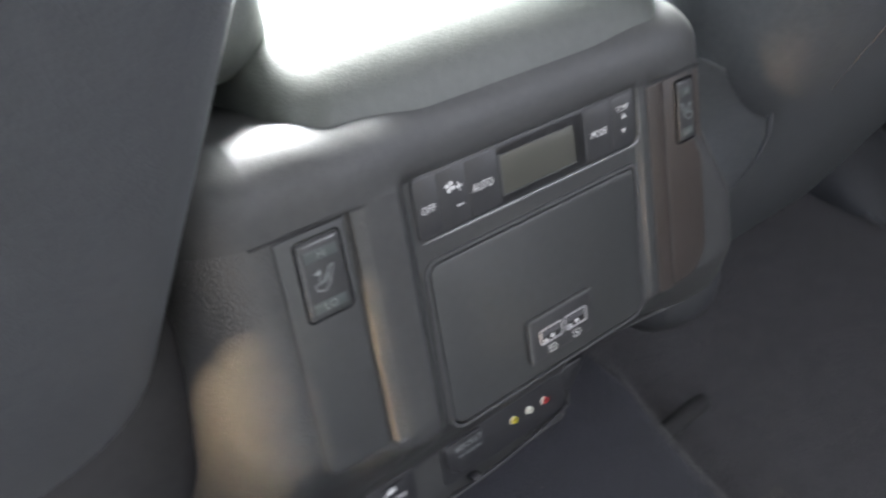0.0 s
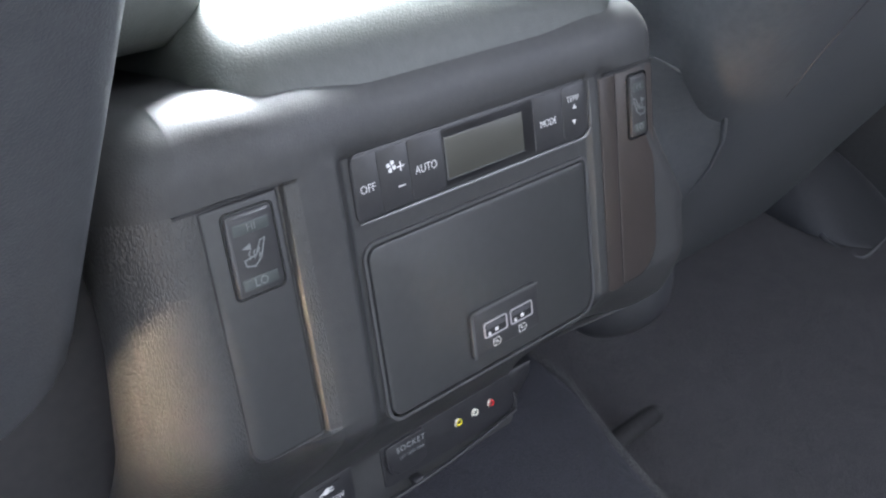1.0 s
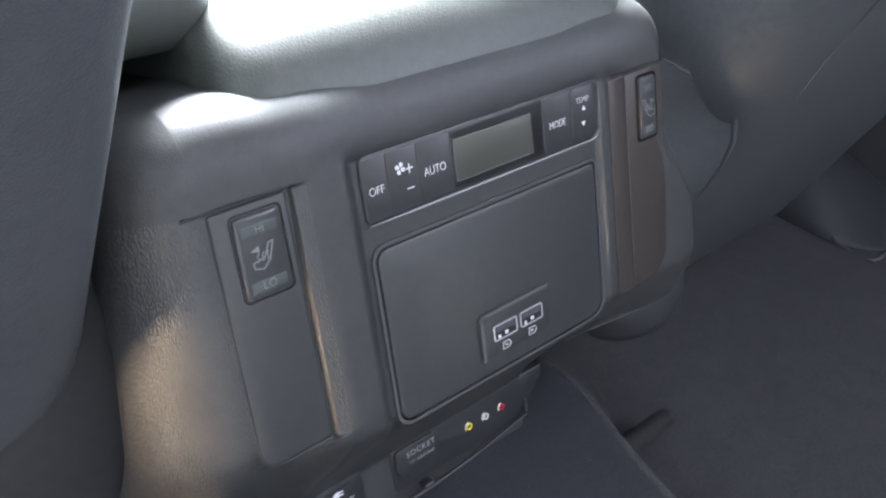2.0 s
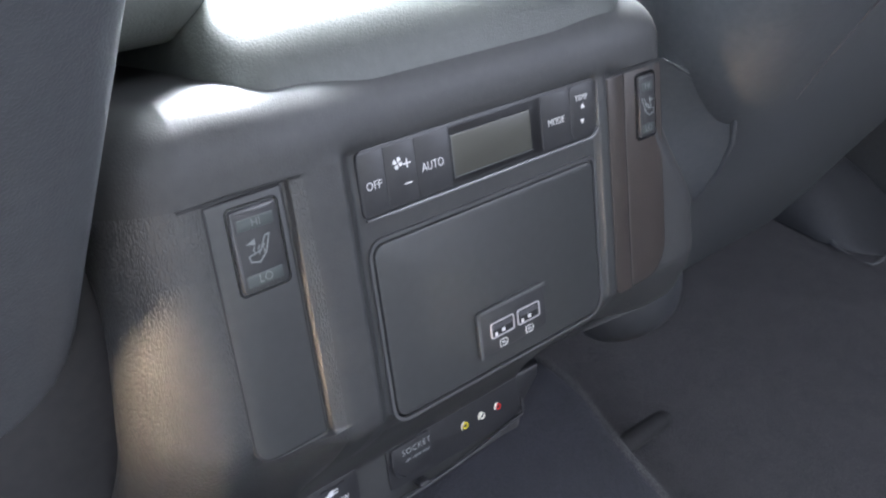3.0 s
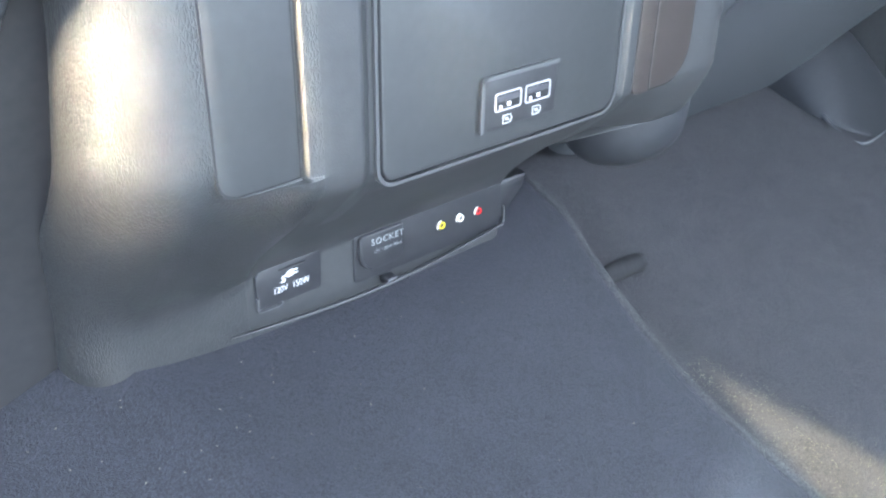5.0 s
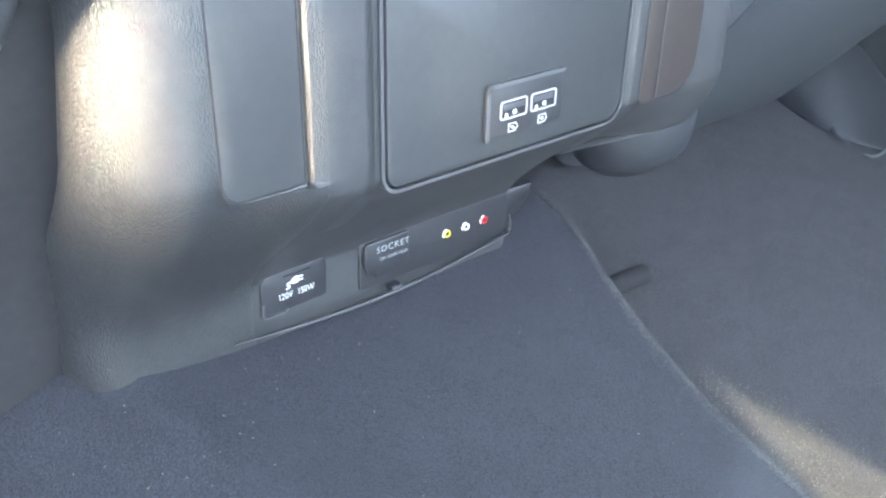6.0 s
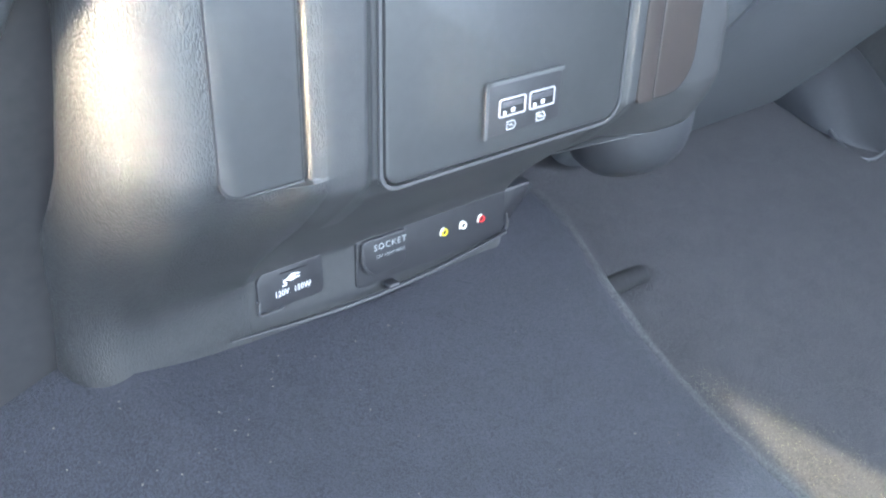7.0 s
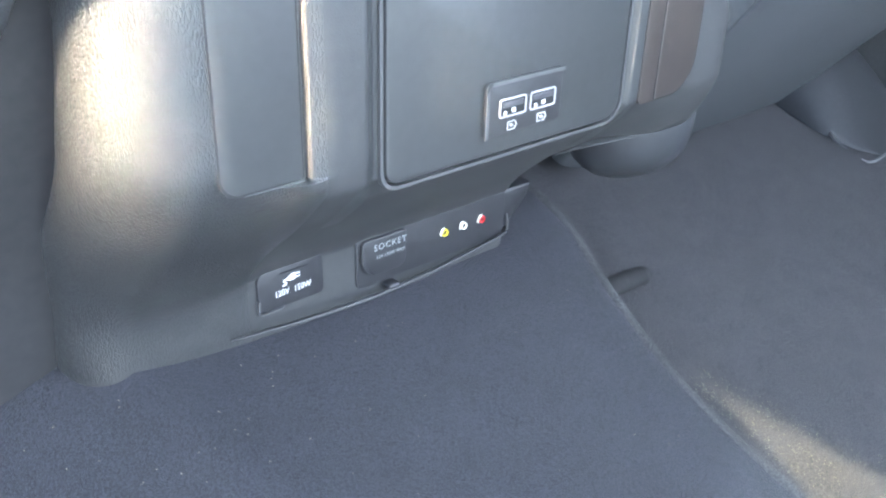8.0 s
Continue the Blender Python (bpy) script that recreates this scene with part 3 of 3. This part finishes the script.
def build_strip(con):
    st = part("socket_strip", plate(rounded_outline(-0.0255, 0.2345, 0.0835, 0.2635, (0.003, 0.006, 0.003, 0.003)), 0.0688, 0.073, 0.0006), STRIP, con, "black strip with power socket and jacks")
    part("lower_rim", tube([(-0.1035 + 0.187 * k / 24, 0.0665 - 0.003 * math.sin(math.pi * k / 24) - 0.003 * (1 - k / 24), 0.2365 - 0.0050 * math.sin(math.pi * k / 24)) for k in range(25)] + [(0.0846, 0.0668, 0.2385), (0.0852, 0.0672, 0.2425), (0.0852, 0.0680, 0.2480)], lambda k: 0.0005 + 0.0010 * math.sin(math.pi * min(1, max(0, k))) ** 0.4), STRIP, con, "moulded lower lip")
    end = [(0.0815, 0.2350), (0.0860, 0.2362), (0.0960, 0.2450), (0.1060, 0.2540), (0.1080, 0.2620), (0.0815, 0.2630)]
    part("strip_end", plate(end, 0.0715, 0.115, 0.0025), STRIP, st, "sloping grey end of the strip")
    for x, mat, label in ((0.0360, YELLOW, "yellow video jack"), (0.0505, IVORY, "white audio jack"), (0.0648, RED, "red audio jack")):
        ring_jack(st, x, 0.2502, mat, label)
    ac = part("outlet_flap", plate(rounded_outline(-0.0850, 0.2420, -0.0470, 0.2640, (0.003, 0.002, 0.002, 0.005)), 0.0682, 0.0730, 0.0005), STRIP, con, "black mains outlet flap")
    lip = [(-0.0851, 0.2490), (-0.0851, 0.2432), (-0.0846, 0.2422), (-0.0836, 0.2416), (-0.0740, 0.2414), (-0.0715, 0.2424)]
    part("finger_lip", shapes(stroke(lip, 0.0010), 0.0668, 0.0690), GREY_RIM, ac, smooth=False)
    part("top_notch", box(-0.0720, 0.0676, 0.2606, -0.0560, 0.069, 0.2612, 0.0002), DARK, ac)
    lettering("120V", 0.0035, WHITE, ac, -0.0716, 0.0680, 0.2498, width=0.80, bold=-0.00003)
    lettering("150W", 0.0035, WHITE, ac, -0.0596, 0.0680, 0.2498, width=0.80, bold=-0.00003)
    plug = stroke([(-0.0708, 0.2536), (-0.0690, 0.2539), (-0.0688, 0.2549), (-0.0702, 0.2554), (-0.0700, 0.2564), (-0.0682, 0.2568)], 0.0006)
    plug.append([(-0.0684, 0.2562), (-0.0668, 0.2554), (-0.0640, 0.2556), (-0.0636, 0.2590), (-0.0655, 0.2591), (-0.0676, 0.2578)])
    plug += stroke([(-0.0638, 0.2564), (-0.0612, 0.2564)], 0.0006) + stroke([(-0.0638, 0.2582), (-0.0612, 0.2582)], 0.0006)
    part("plug_icon", shapes(plug, 0.0678, 0.0683), WHITE, ac, smooth=False)
    so = part("socket_cap", plate(rounded_outline(-0.0232, 0.2400, 0.0070, 0.2625, (0.012, 0.006, 0.002, 0.003)), 0.0668, 0.0695, 0.0010), STRIP, st, "black power socket cap")
    rim = [(-0.0228, 0.0668, 0.2612 - 0.009 * k / 3) for k in range(4)] + [(-0.0228 + 0.0115 * (1 - math.cos(radians(a))), 0.0668, 0.2520 - 0.0112 * math.sin(radians(a))) for a in range(10, 71, 12)]
    part("cap_rim", tube(rim, lambda k: 0.0003 + 0.0011 * math.sin(math.pi * k)), STRIP, so, "rounded left rim")
    lettering("SOCKET", 0.0037, DIM, so, -0.0045, 0.0666, 0.2570, width=1.0, bold=-0.00002, space=1.18)
    lettering("12V 120W MAX", 0.0020, DIM, so, -0.0043, 0.0666, 0.2512, width=0.92, bold=-0.00002, space=1.1)
    part("cap_hinge", box(-0.0090, 0.0615, 0.2300, -0.0010, 0.069, 0.2345, 0.0018, 3), STRIP, so)


build_strip(console)


def build_lobe(con):
    """Rounded lower end of the right flank."""
    rows = []
    for k in range(19):
        a = radians(-90 + 10 * k)
        rows.append([(0.208 + 0.047 * math.copysign(abs(math.cos(a)) ** 0.7, math.cos(a)) * math.cos(b), 0.080 + 0.042 * math.cos(a) * math.sin(b), 0.284 + 0.043 * math.copysign(abs(math.sin(a)) ** 0.8, math.sin(a))) for b in (2 * math.pi * i / 28 for i in range(28))])
    # The darker material puts the lobe's shade into its colour.
    part("flank_lobe", sheet(rows, closed=True), COVER, con, "rounded end of the flank, in a darker material for its shade", angle=80)


build_lobe(console)


# ---- cabin floor and carpeted tunnel ----
def tunnel_edge(y):
    """From the middle of the tunnel to its right edge: a curve fitted to the camera's view."""
    return 0.1095 + 1.35 * (min(0.13, max(-0.11, y)) + 0.018) ** 2


def build_tunnel():
    rows = []
    for k in range(41):
        y = 0.50 - 1.9 * k / 40
        top = 0.106 + 0.13 * (y - 0.13) if y < 0.13 else 0.106
        top = max(top, 0.03)
        edge = tunnel_edge(y)
        r = 0.018
        pts = [(XC - edge - 0.22, 0.002)]
        for a in range(0, 91, 15):
            pts.append((XC - edge - 0.13 + 0.10 * math.sin(radians(a)), top + 0.013 - 0.045 * (1 - math.sin(radians(a)))))
        for q in range(1, 8):
            x = XC - edge + (2 * edge - r) * q / 8
            pts.append((x, top + 0.013 * sstep(-0.07, -0.15, x) + 0.0006 * math.sin(q * 2.1 + k)))
        for a in range(90, -1, -15):
            pts.append((XC + edge - r + r * math.cos(radians(a)), top - r + r * math.sin(radians(a))))
        pts.append((XC + edge + 0.012, max(0.004, top - 0.045)))
        pts.append((XC + edge + 0.030, max(0.003, top - 0.085)))
        pts.append((XC + edge + 0.055, 0.002))
        rows.append([(x, y, z) for x, z in pts])
    bm = sheet(rows)
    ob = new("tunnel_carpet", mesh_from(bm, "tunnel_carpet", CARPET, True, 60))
    # Paler tube imitates light caught by the fuzzy carpet edge.
    rim = []
    for k in range(33):
        y = 0.34 - 1.1 * k / 32
        edge, top = tunnel_edge(y), max(0.106 + 0.13 * min(0.0, y - 0.13), 0.03)
        rim.append((XC + edge - 0.0052, y, top - 0.0050 + 0.0006 * math.sin(k * 1.7)))
    part("lit_edge_tube", tube(rim, 0.0036, 10), LIT_FUZZ, ob, "paler tube for light caught by the carpet's edge")
    return tagged(ob, "dark blue-grey carpet over the floor tunnel", "carpet", kind="structure")


build_tunnel()


def build_lint_and_glints():
    """Pale fibres and crumbs caught in the carpet, and flecks that imitate sun sparkle."""
    rng = random.Random(7)
    bm = bmesh.new()
    for k in range(130):
        y = rng.uniform(-0.12, 0.115)
        x = rng.uniform(-0.20, 0.10) if k < 60 else rng.uniform(-0.22, -0.08)
        top = 0.106 + 0.13 * (y - 0.13) + 0.013 * sstep(-0.07, -0.15, x) + 0.0012
        a, n = rng.uniform(0, 6.28), rng.choice((0.0003, 0.0003, 0.0004, 0.0005, 0.0007))
        d, p = Vector((math.cos(a), math.sin(a), 0)) * n, Vector((x, y, top))
        q = Vector((-d.y, d.x, 0)).normalized() * 0.00018
        vs = [bm.verts.new(v) for v in (p - d - q, p - d + q, p + d + q, p + d - q, p + Vector((0, 0, 0.0004)))]
        for i in range(4):
            bm.faces.new((vs[i], vs[(i + 1) % 4], vs[4]))
        bm.faces.new(vs[:4])
    for k in range(1700):                                    # pale flecks imitate sun sparkle on the floor beside the tunnel
        y = rng.uniform(-0.26, 0.03)
        p = Vector((rng.uniform(0.209, 0.247 - 0.45 * y), y, 0.005))
        r = rng.choice((0.00016, 0.0002, 0.00025, 0.0003, 0.0004))
        vs = [bm.verts.new(p + Vector((r * math.cos(b), r * math.sin(b), rng.uniform(-0.3, 0.3) * r))) for b in (0, 1.6, 3.1, 4.7)] + [bm.verts.new(p + Vector((0, 0, r)))]
        for i in range(4):
            bm.faces.new((vs[i], vs[(i + 1) % 4], vs[4]))
        bm.faces.new(vs[:4][::-1])
    ob = new("carpet_lint_and_glints", mesh_from(bm, "carpet_lint_and_glints", LINT_GLINTS, False))
    tagged(ob, "scattered pale lint, and flecks standing in for sun sparkle", "lint", kind="stuff")


build_lint_and_glints()


def build_floor():
    rows = []
    n = 60
    for i in range(n + 1):
        y = -1.6 + 3.4 * i / n
        rows.append([(-0.85 + 1.73 * k / n, y, 0.004 * noise.noise(Vector((k * 0.3, i * 0.3, 0)))) for k in range(n + 1)])
    ob = new("floor", mesh_from(sheet(rows), "floor", FLOORCARPET))
    tagged(ob, "charcoal carpeted cabin floor", "floor", kind="structure")


build_floor()


# ---- front seats ----
def seat_back(x_in, x_out, label):
    """A reclined seat back, seen from behind, and its cushion. x_in: the edge beside the console."""
    s = thing("front_seat", Matrix.Identity(4), label, "car seat", "front seats")
    w, xm = abs(x_out - x_in), (x_in + x_out) / 2
    inner = 1 if x_in > x_out else -1
    narrow = 1.03 if inner > 0 else 0.84
    lean = pose(xm, 0.337 if inner > 0 else 0.300, 0.030, 30 if inner > 0 else 27) @ pose(0, -0.055, 0)
    rows = []
    n = 48
    for k in range(25):
        h = 0.80 * k / 24
        hw = w / 2 * (narrow + (1 - narrow) * sstep(0.02, 0.36, h)) * (1 - 0.08 * sstep(0.6, 0.8, h))
        th = 0.075 * (0.55 + 0.45 * sstep(0.0, 0.1, h)) * (1 - 0.35 * sstep(0.55, 0.8, h))
        row = []
        for i in range(n):
            a = 2 * math.pi * i / n
            c, si = math.cos(a), math.sin(a)
            side = hw - (0.050 * (1 - sstep(0.265, 0.345, h)) if inner < 0 and c < 0 else 0.0)     # rounded inner corner
            row.append((side * math.copysign(abs(c) ** 0.32, c), th * math.copysign(abs(si) ** 0.42, si) + th, h))
        rows.append(row)
    bm = sheet(rows, closed=True)
    bm.verts.ensure_lookup_table()
    bm.faces.new(bm.verts[:n][::-1])
    bm.faces.new(bm.verts[-n:])
    part("backrest", bm, LEATHER, s, "black leather backrest", at=lean, angle=60)

    def on_back(x, h, lift):
        """A point on the rear of the backrest."""
        half = w / 2 * (narrow + (1 - narrow) * sstep(0.02, 0.36, h)) * (1 - 0.08 * sstep(0.6, 0.8, h))
        th = 0.075 * (0.55 + 0.45 * sstep(0.0, 0.1, h)) * (1 - 0.35 * sstep(0.55, 0.8, h))
        c = min(0.999, abs(x) / half) ** (1 / 0.32)
        return (inner * x, th - th * math.sqrt(1 - c * c) ** 0.42 - lift, h)
    part("cushion", box(min(x_in, x_out) + 0.005, 0.30, 0.12, max(x_in, x_out) - 0.005, 0.85, 0.40, 0.06, 5), LEATHER, s, "black leather seat cushion")
    if inner < 0:
        # Added block; keeps windscreen light off the floor beside the tunnel.
        part("gap_block", box(0.110, 0.270, 0.0, 0.30, 0.85, 0.37, 0.02, 4), LEATHER, s, "added block against windscreen light in the seat gap")
    if inner > 0:
        # Near-black block put where the gap by the console lies in shade.
        part("gap_block", box(-0.300, 0.152, 0.0, -0.150, 0.85, 0.33, 0.012, 4), GAP_SHADE_PLASTIC, s, "near-black block standing in for the shaded seat gap")
    if inner < 0:
        edge = [Vector(p) for p in ((0.199, 0.147, 0.331), (0.214, 0.139, 0.322), (0.236, 0.132, 0.309), (0.255, 0.128, 0.296), (0.269, 0.126, 0.279), (0.278, 0.128, 0.258), (0.281, 0.134, 0.234), (0.280, 0.146, 0.205))]
        flap = [[p + Vector((-0.020 * v - 0.02 * v * v, 0.026 * math.sin(1.5 * v), -0.050 * v)) for p in edge] for v in (0, 0.06, 0.15, 0.3, 0.5, 0.75, 1.0)]
        part("hinge_flap", sheet(flap), LEATHER, s, "dark curved leather flap over the hinge", angle=70)
        part("flap_edge", tube(edge, lambda k: 0.0003 + 0.0020 * math.sin(math.pi * k) ** 0.6, 8), LEATHER, s, "rolled edge of the flap")
        seam = [(0.214, 0.62), (0.213, 0.56), (0.213, 0.48), (0.211, 0.42), (0.203, 0.36), (0.192, 0.32)]
        part("piping", tube([on_back(a, b, 0.0) for a, b in seam], lambda k: 0.0003 + 0.0014 * (1 - k)), PIPING, s, "dark stitched piping", at=lean)
    for x in (xm - w * 0.36, xm + w * 0.36):
        r = part("seat_rail", box(x - 0.02, 0.34, 0.005, x + 0.02, 0.8, 0.05, 0.006), RAIL, s, "metal floor rail")
        part("rail_leg", box(x - 0.012, 0.40, 0.04, x + 0.012, 0.7, 0.14, 0.004), RAIL, r)
    return s


def build_bracket():
    """Flat metal end of the inner seat rail, on the floor beside the tunnel."""
    b = thing("floor_bracket", Matrix.Identity(4), "dark grey bracket on the floor beside the tunnel", "bracket")
    part("bar", tube([(0.150, 0.098, 0.049), (0.172, 0.102, 0.045), (0.200, 0.106, 0.038), (0.224, 0.1105, 0.030), (0.246, 0.114, 0.023), (0.254, 0.1155, 0.019), (0.258, 0.116, 0.014)], lambda k: 0.0078 * (1 - 0.25 * sstep(0.9, 1.0, k)), 12), GAP_SHADE_PLASTIC, b, angle=50)


build_bracket()


def build_rail_end():
    """Curved cover over the end of the outer seat rail."""
    c = thing("rail_cover", Matrix.Identity(4), "black plastic seat rail cover with a silver edge", "rail cover")
    rows = []
    for k in range(16):
        y = 0.130 + 0.022 * k
        w = 0.084 * (0.55 + 0.45 * math.sqrt(min(1.0, k / 3))) - 0.0012 * k
        h = 0.065 * (0.05 + 0.95 * sstep(0, 6, k))
        rows.append([(0.748 + w * math.copysign(abs(math.cos(radians(a))) ** 0.8, math.cos(radians(a))), y, h * math.sin(radians(a))) for a in range(0, 181, 12)])
    part("cover", sheet(rows), COVER, c, angle=60)
    part("edge", tube([(0.706, 0.222, 0.006), (0.690, 0.202, 0.005), (0.674, 0.184, 0.004), (0.665, 0.170, 0.004), (0.662, 0.155, 0.004)], lambda k: 0.0006 + 0.0020 * math.sin(math.pi * k)), RAIL, c, "silver metal edge")
    part("edge", tube([(0.660, 0.136, 0.004), (0.663, 0.129, 0.004), (0.675, 0.1265, 0.004), (0.700, 0.1283, 0.004), (0.730, 0.131, 0.004)], lambda k: 0.0006 + 0.0014 * math.sin(math.pi * k)), RAIL, c, "silver metal edge")


build_rail_end()
seat_back(-0.1700, -0.70, "black leather driver seat back, reclined, beside the console")
seat_back(0.212, 0.795, "black leather passenger seat back, reclined, beside the console")


# ---- armrest lid on the console ----
def build_lid():
    arm = thing("armrest", CONSOLE, "padded dark leather armrest on the console, lid closed", "armrest")
    rows = []
    for k in range(25):
        a = radians(90 * k / 24)
        y, z, inset = 0.005 + 0.070 * (1 - math.cos(a)), 0.474 + 0.068 * math.sin(a), 0.020 * (1 - math.cos(a))
        x0, x1, rl, r = -0.110 + inset, 0.150 - inset, 0.020 + 0.04 * (1 - math.cos(a)), 0.030
        row = [(x0, 0.40, z), (x0, 0.3, z), (x0, y + 2 * rl, z)]
        row += [(x0 + rl - rl * math.cos(radians(b)), y + rl - rl * math.sin(radians(b)), z) for b in range(0, 91, 9)]
        row += [(x0 + rl + (x1 - x0 - r - rl) * q / 6, y, z) for q in range(1, 6)]
        row += [(x1 - r + r * math.sin(radians(b)), y + r - r * math.cos(radians(b)), z) for b in range(0, 91, 9)]
        row += [(x1, y + 2 * r, z), (x1, 0.3, z), (x1, 0.40, z)]
        rows.append(row)
    rows.append([(0.030 + (x - 0.030) * 0.85, max(y, 0.14), z + 0.004) for x, y, z in rows[-1]])
    rows.append([(0.030 + (x - 0.030) * 0.3, max(y, 0.26), z + 0.006) for x, y, z in rows[-2]])
    part("lid", sheet(rows), LID, arm, "padded leather lid", angle=60)
    part("hinge_cover", box(-0.03, 0.030, 0.480, 0.10, 0.05, 0.490, 0.003, 2), PANEL, arm)
    part("side_bolster", box(-0.185, 0.036, 0.513, -0.083, 0.40, 0.640, 0.026, 8), LID, arm, "rounded leather side pad", angle=60)
    # Added tall pad; blocks windscreen light from the passenger seat.
    part("light_block_pad", box(0.166, 0.060, 0.440, 0.212, 0.40, 0.700, 0.018, 6), LEATHER, arm, "added pad that keeps windscreen light off the seat", angle=60)
    # Added block; stops windscreen light in the gap between pad and lid.
    part("gap_stop", box(-0.165, 0.130, 0.480, -0.050, 0.40, 0.600, 0.012, 3), LEATHER, arm, "added dark block against windscreen light behind the pad")
    part("chrome_trim", tube([(0.135 + 0.05 * math.sin(radians(a)), 0.09 + 0.05 * (1 - math.cos(radians(a))), 0.494 - 0.012 * math.sin(radians(a))) for a in range(0, 91, 9)], 0.0022), STEEL, arm, "bright chrome arc")


build_lid()


# ---- cabin shell ----
def wall(name, m):
    ob = new(name, mesh_from(m, name, TRIMGREY, False))
    return tagged(ob, "plain grey cabin lining", "car body", kind="structure")


def join(*bms):
    out = bmesh.new()
    for b in bms:
        me = bpy.data.meshes.new("t")
        b.to_mesh(me)
        b.free()
        out.from_mesh(me)
        bpy.data.meshes.remove(me)
    return out


X0, X1 = -0.78, 0.81
DOORTRIM = grained("black_door_trim", (0.02, 0.02, 0.022), (0.03, 0.03, 0.032), 0.6, (500, 500, 500), 0.3, 0.0003)
# Out of view; the left opening is sized to let the doorway lamps through.
tagged(new("door_1", mesh_from(join(box(X0 - 0.06, 0.11, 0, X0, 1.8, 0.72), box(X0 - 0.06, -1.6, 0, X0, -1.06, 0.72)), "door_1", DOORTRIM, False)), "black door trim beside an open rear doorway", "car door", kind="structure")
tagged(new("door_2", mesh_from(box(X1, -1.6, 0, X1 + 0.06, 1.8, 0.72), "door_2", DOORTRIM, False)), "black door trim below the windows", "car door", kind="structure")
wall("wall_left", join(box(X0 - 0.06, 0.11, 0.72, X0, 0.22, 1.25), box(X0 - 0.06, -1.6, 0.72, X0, -1.06, 1.25), box(X0 - 0.06, 1.1, 0.72, X0, 1.8, 1.25)))
wall("wall_right", join(box(X1, -0.46, 0.72, X1 + 0.06, -0.1, 1.25), box(X1, -1.6, 0.72, X1 + 0.06, -1.3, 1.25), box(X1, 1.1, 0.72, X1 + 0.06, 1.8, 1.25)))
wall("wall_front", box(X0 - 0.06, 1.8, 0, X1 + 0.06, 1.86, 0.75))


def build_rear_wall():
    """Unseen rear wall; its slanted slot is cut to shape the floor's sun patch."""
    y0, y1 = -1.66, -1.6
    quad = lambda pts: shapes([pts], y0, y1)
    xl, xr = X0 - 0.06, X1 + 0.06
    wall("wall_rear", join(
        quad([(xl, 0), (xr, 0), (xr, 0.40), (xl, 0.40)]),
        quad([(xl, 0.40), (0.207, 0.40), (0.207, 0.505), (0.218, 0.527), (0.229, 0.540), (0.229, 0.92), (xl, 0.92)]),
        quad([(0.380, 0.40), (xr, 0.40), (xr, 0.92), (0.229, 0.92), (0.229, 0.544), (0.258, 0.522), (0.290, 0.490)]),
        quad([(xl, 0.92), (-0.62, 0.92), (-0.62, 1.25), (xl, 1.25)]),
        quad([(0.62, 0.92), (xr, 0.92), (xr, 1.25), (0.62, 1.25)]),
        quad([(-0.62, 1.20), (0.62, 1.20), (0.62, 1.25), (-0.62, 1.25)])))


build_rear_wall()
# Added opaque pane; it stops the sun at the tailgate opening.
OPAQUE_BLACK = material("opaque_black", (0.012, 0.013, 0.013), 0.12)
tagged(new("sun_block_pane", mesh_from(box(-0.618, -1.648, 0.922, 0.618, -1.640, 1.198), "sun_block_pane", OPAQUE_BLACK, False)), "unseen opaque black pane that keeps the sun out", "car window", kind="structure")
ceiling = new("ceiling", mesh_from(box(X0 - 0.06, -1.66, 1.25, X1 + 0.06, 1.2, 1.31), "ceiling", HEADLINER, False))
tagged(ceiling, "light grey headliner", "ceiling", kind="structure")
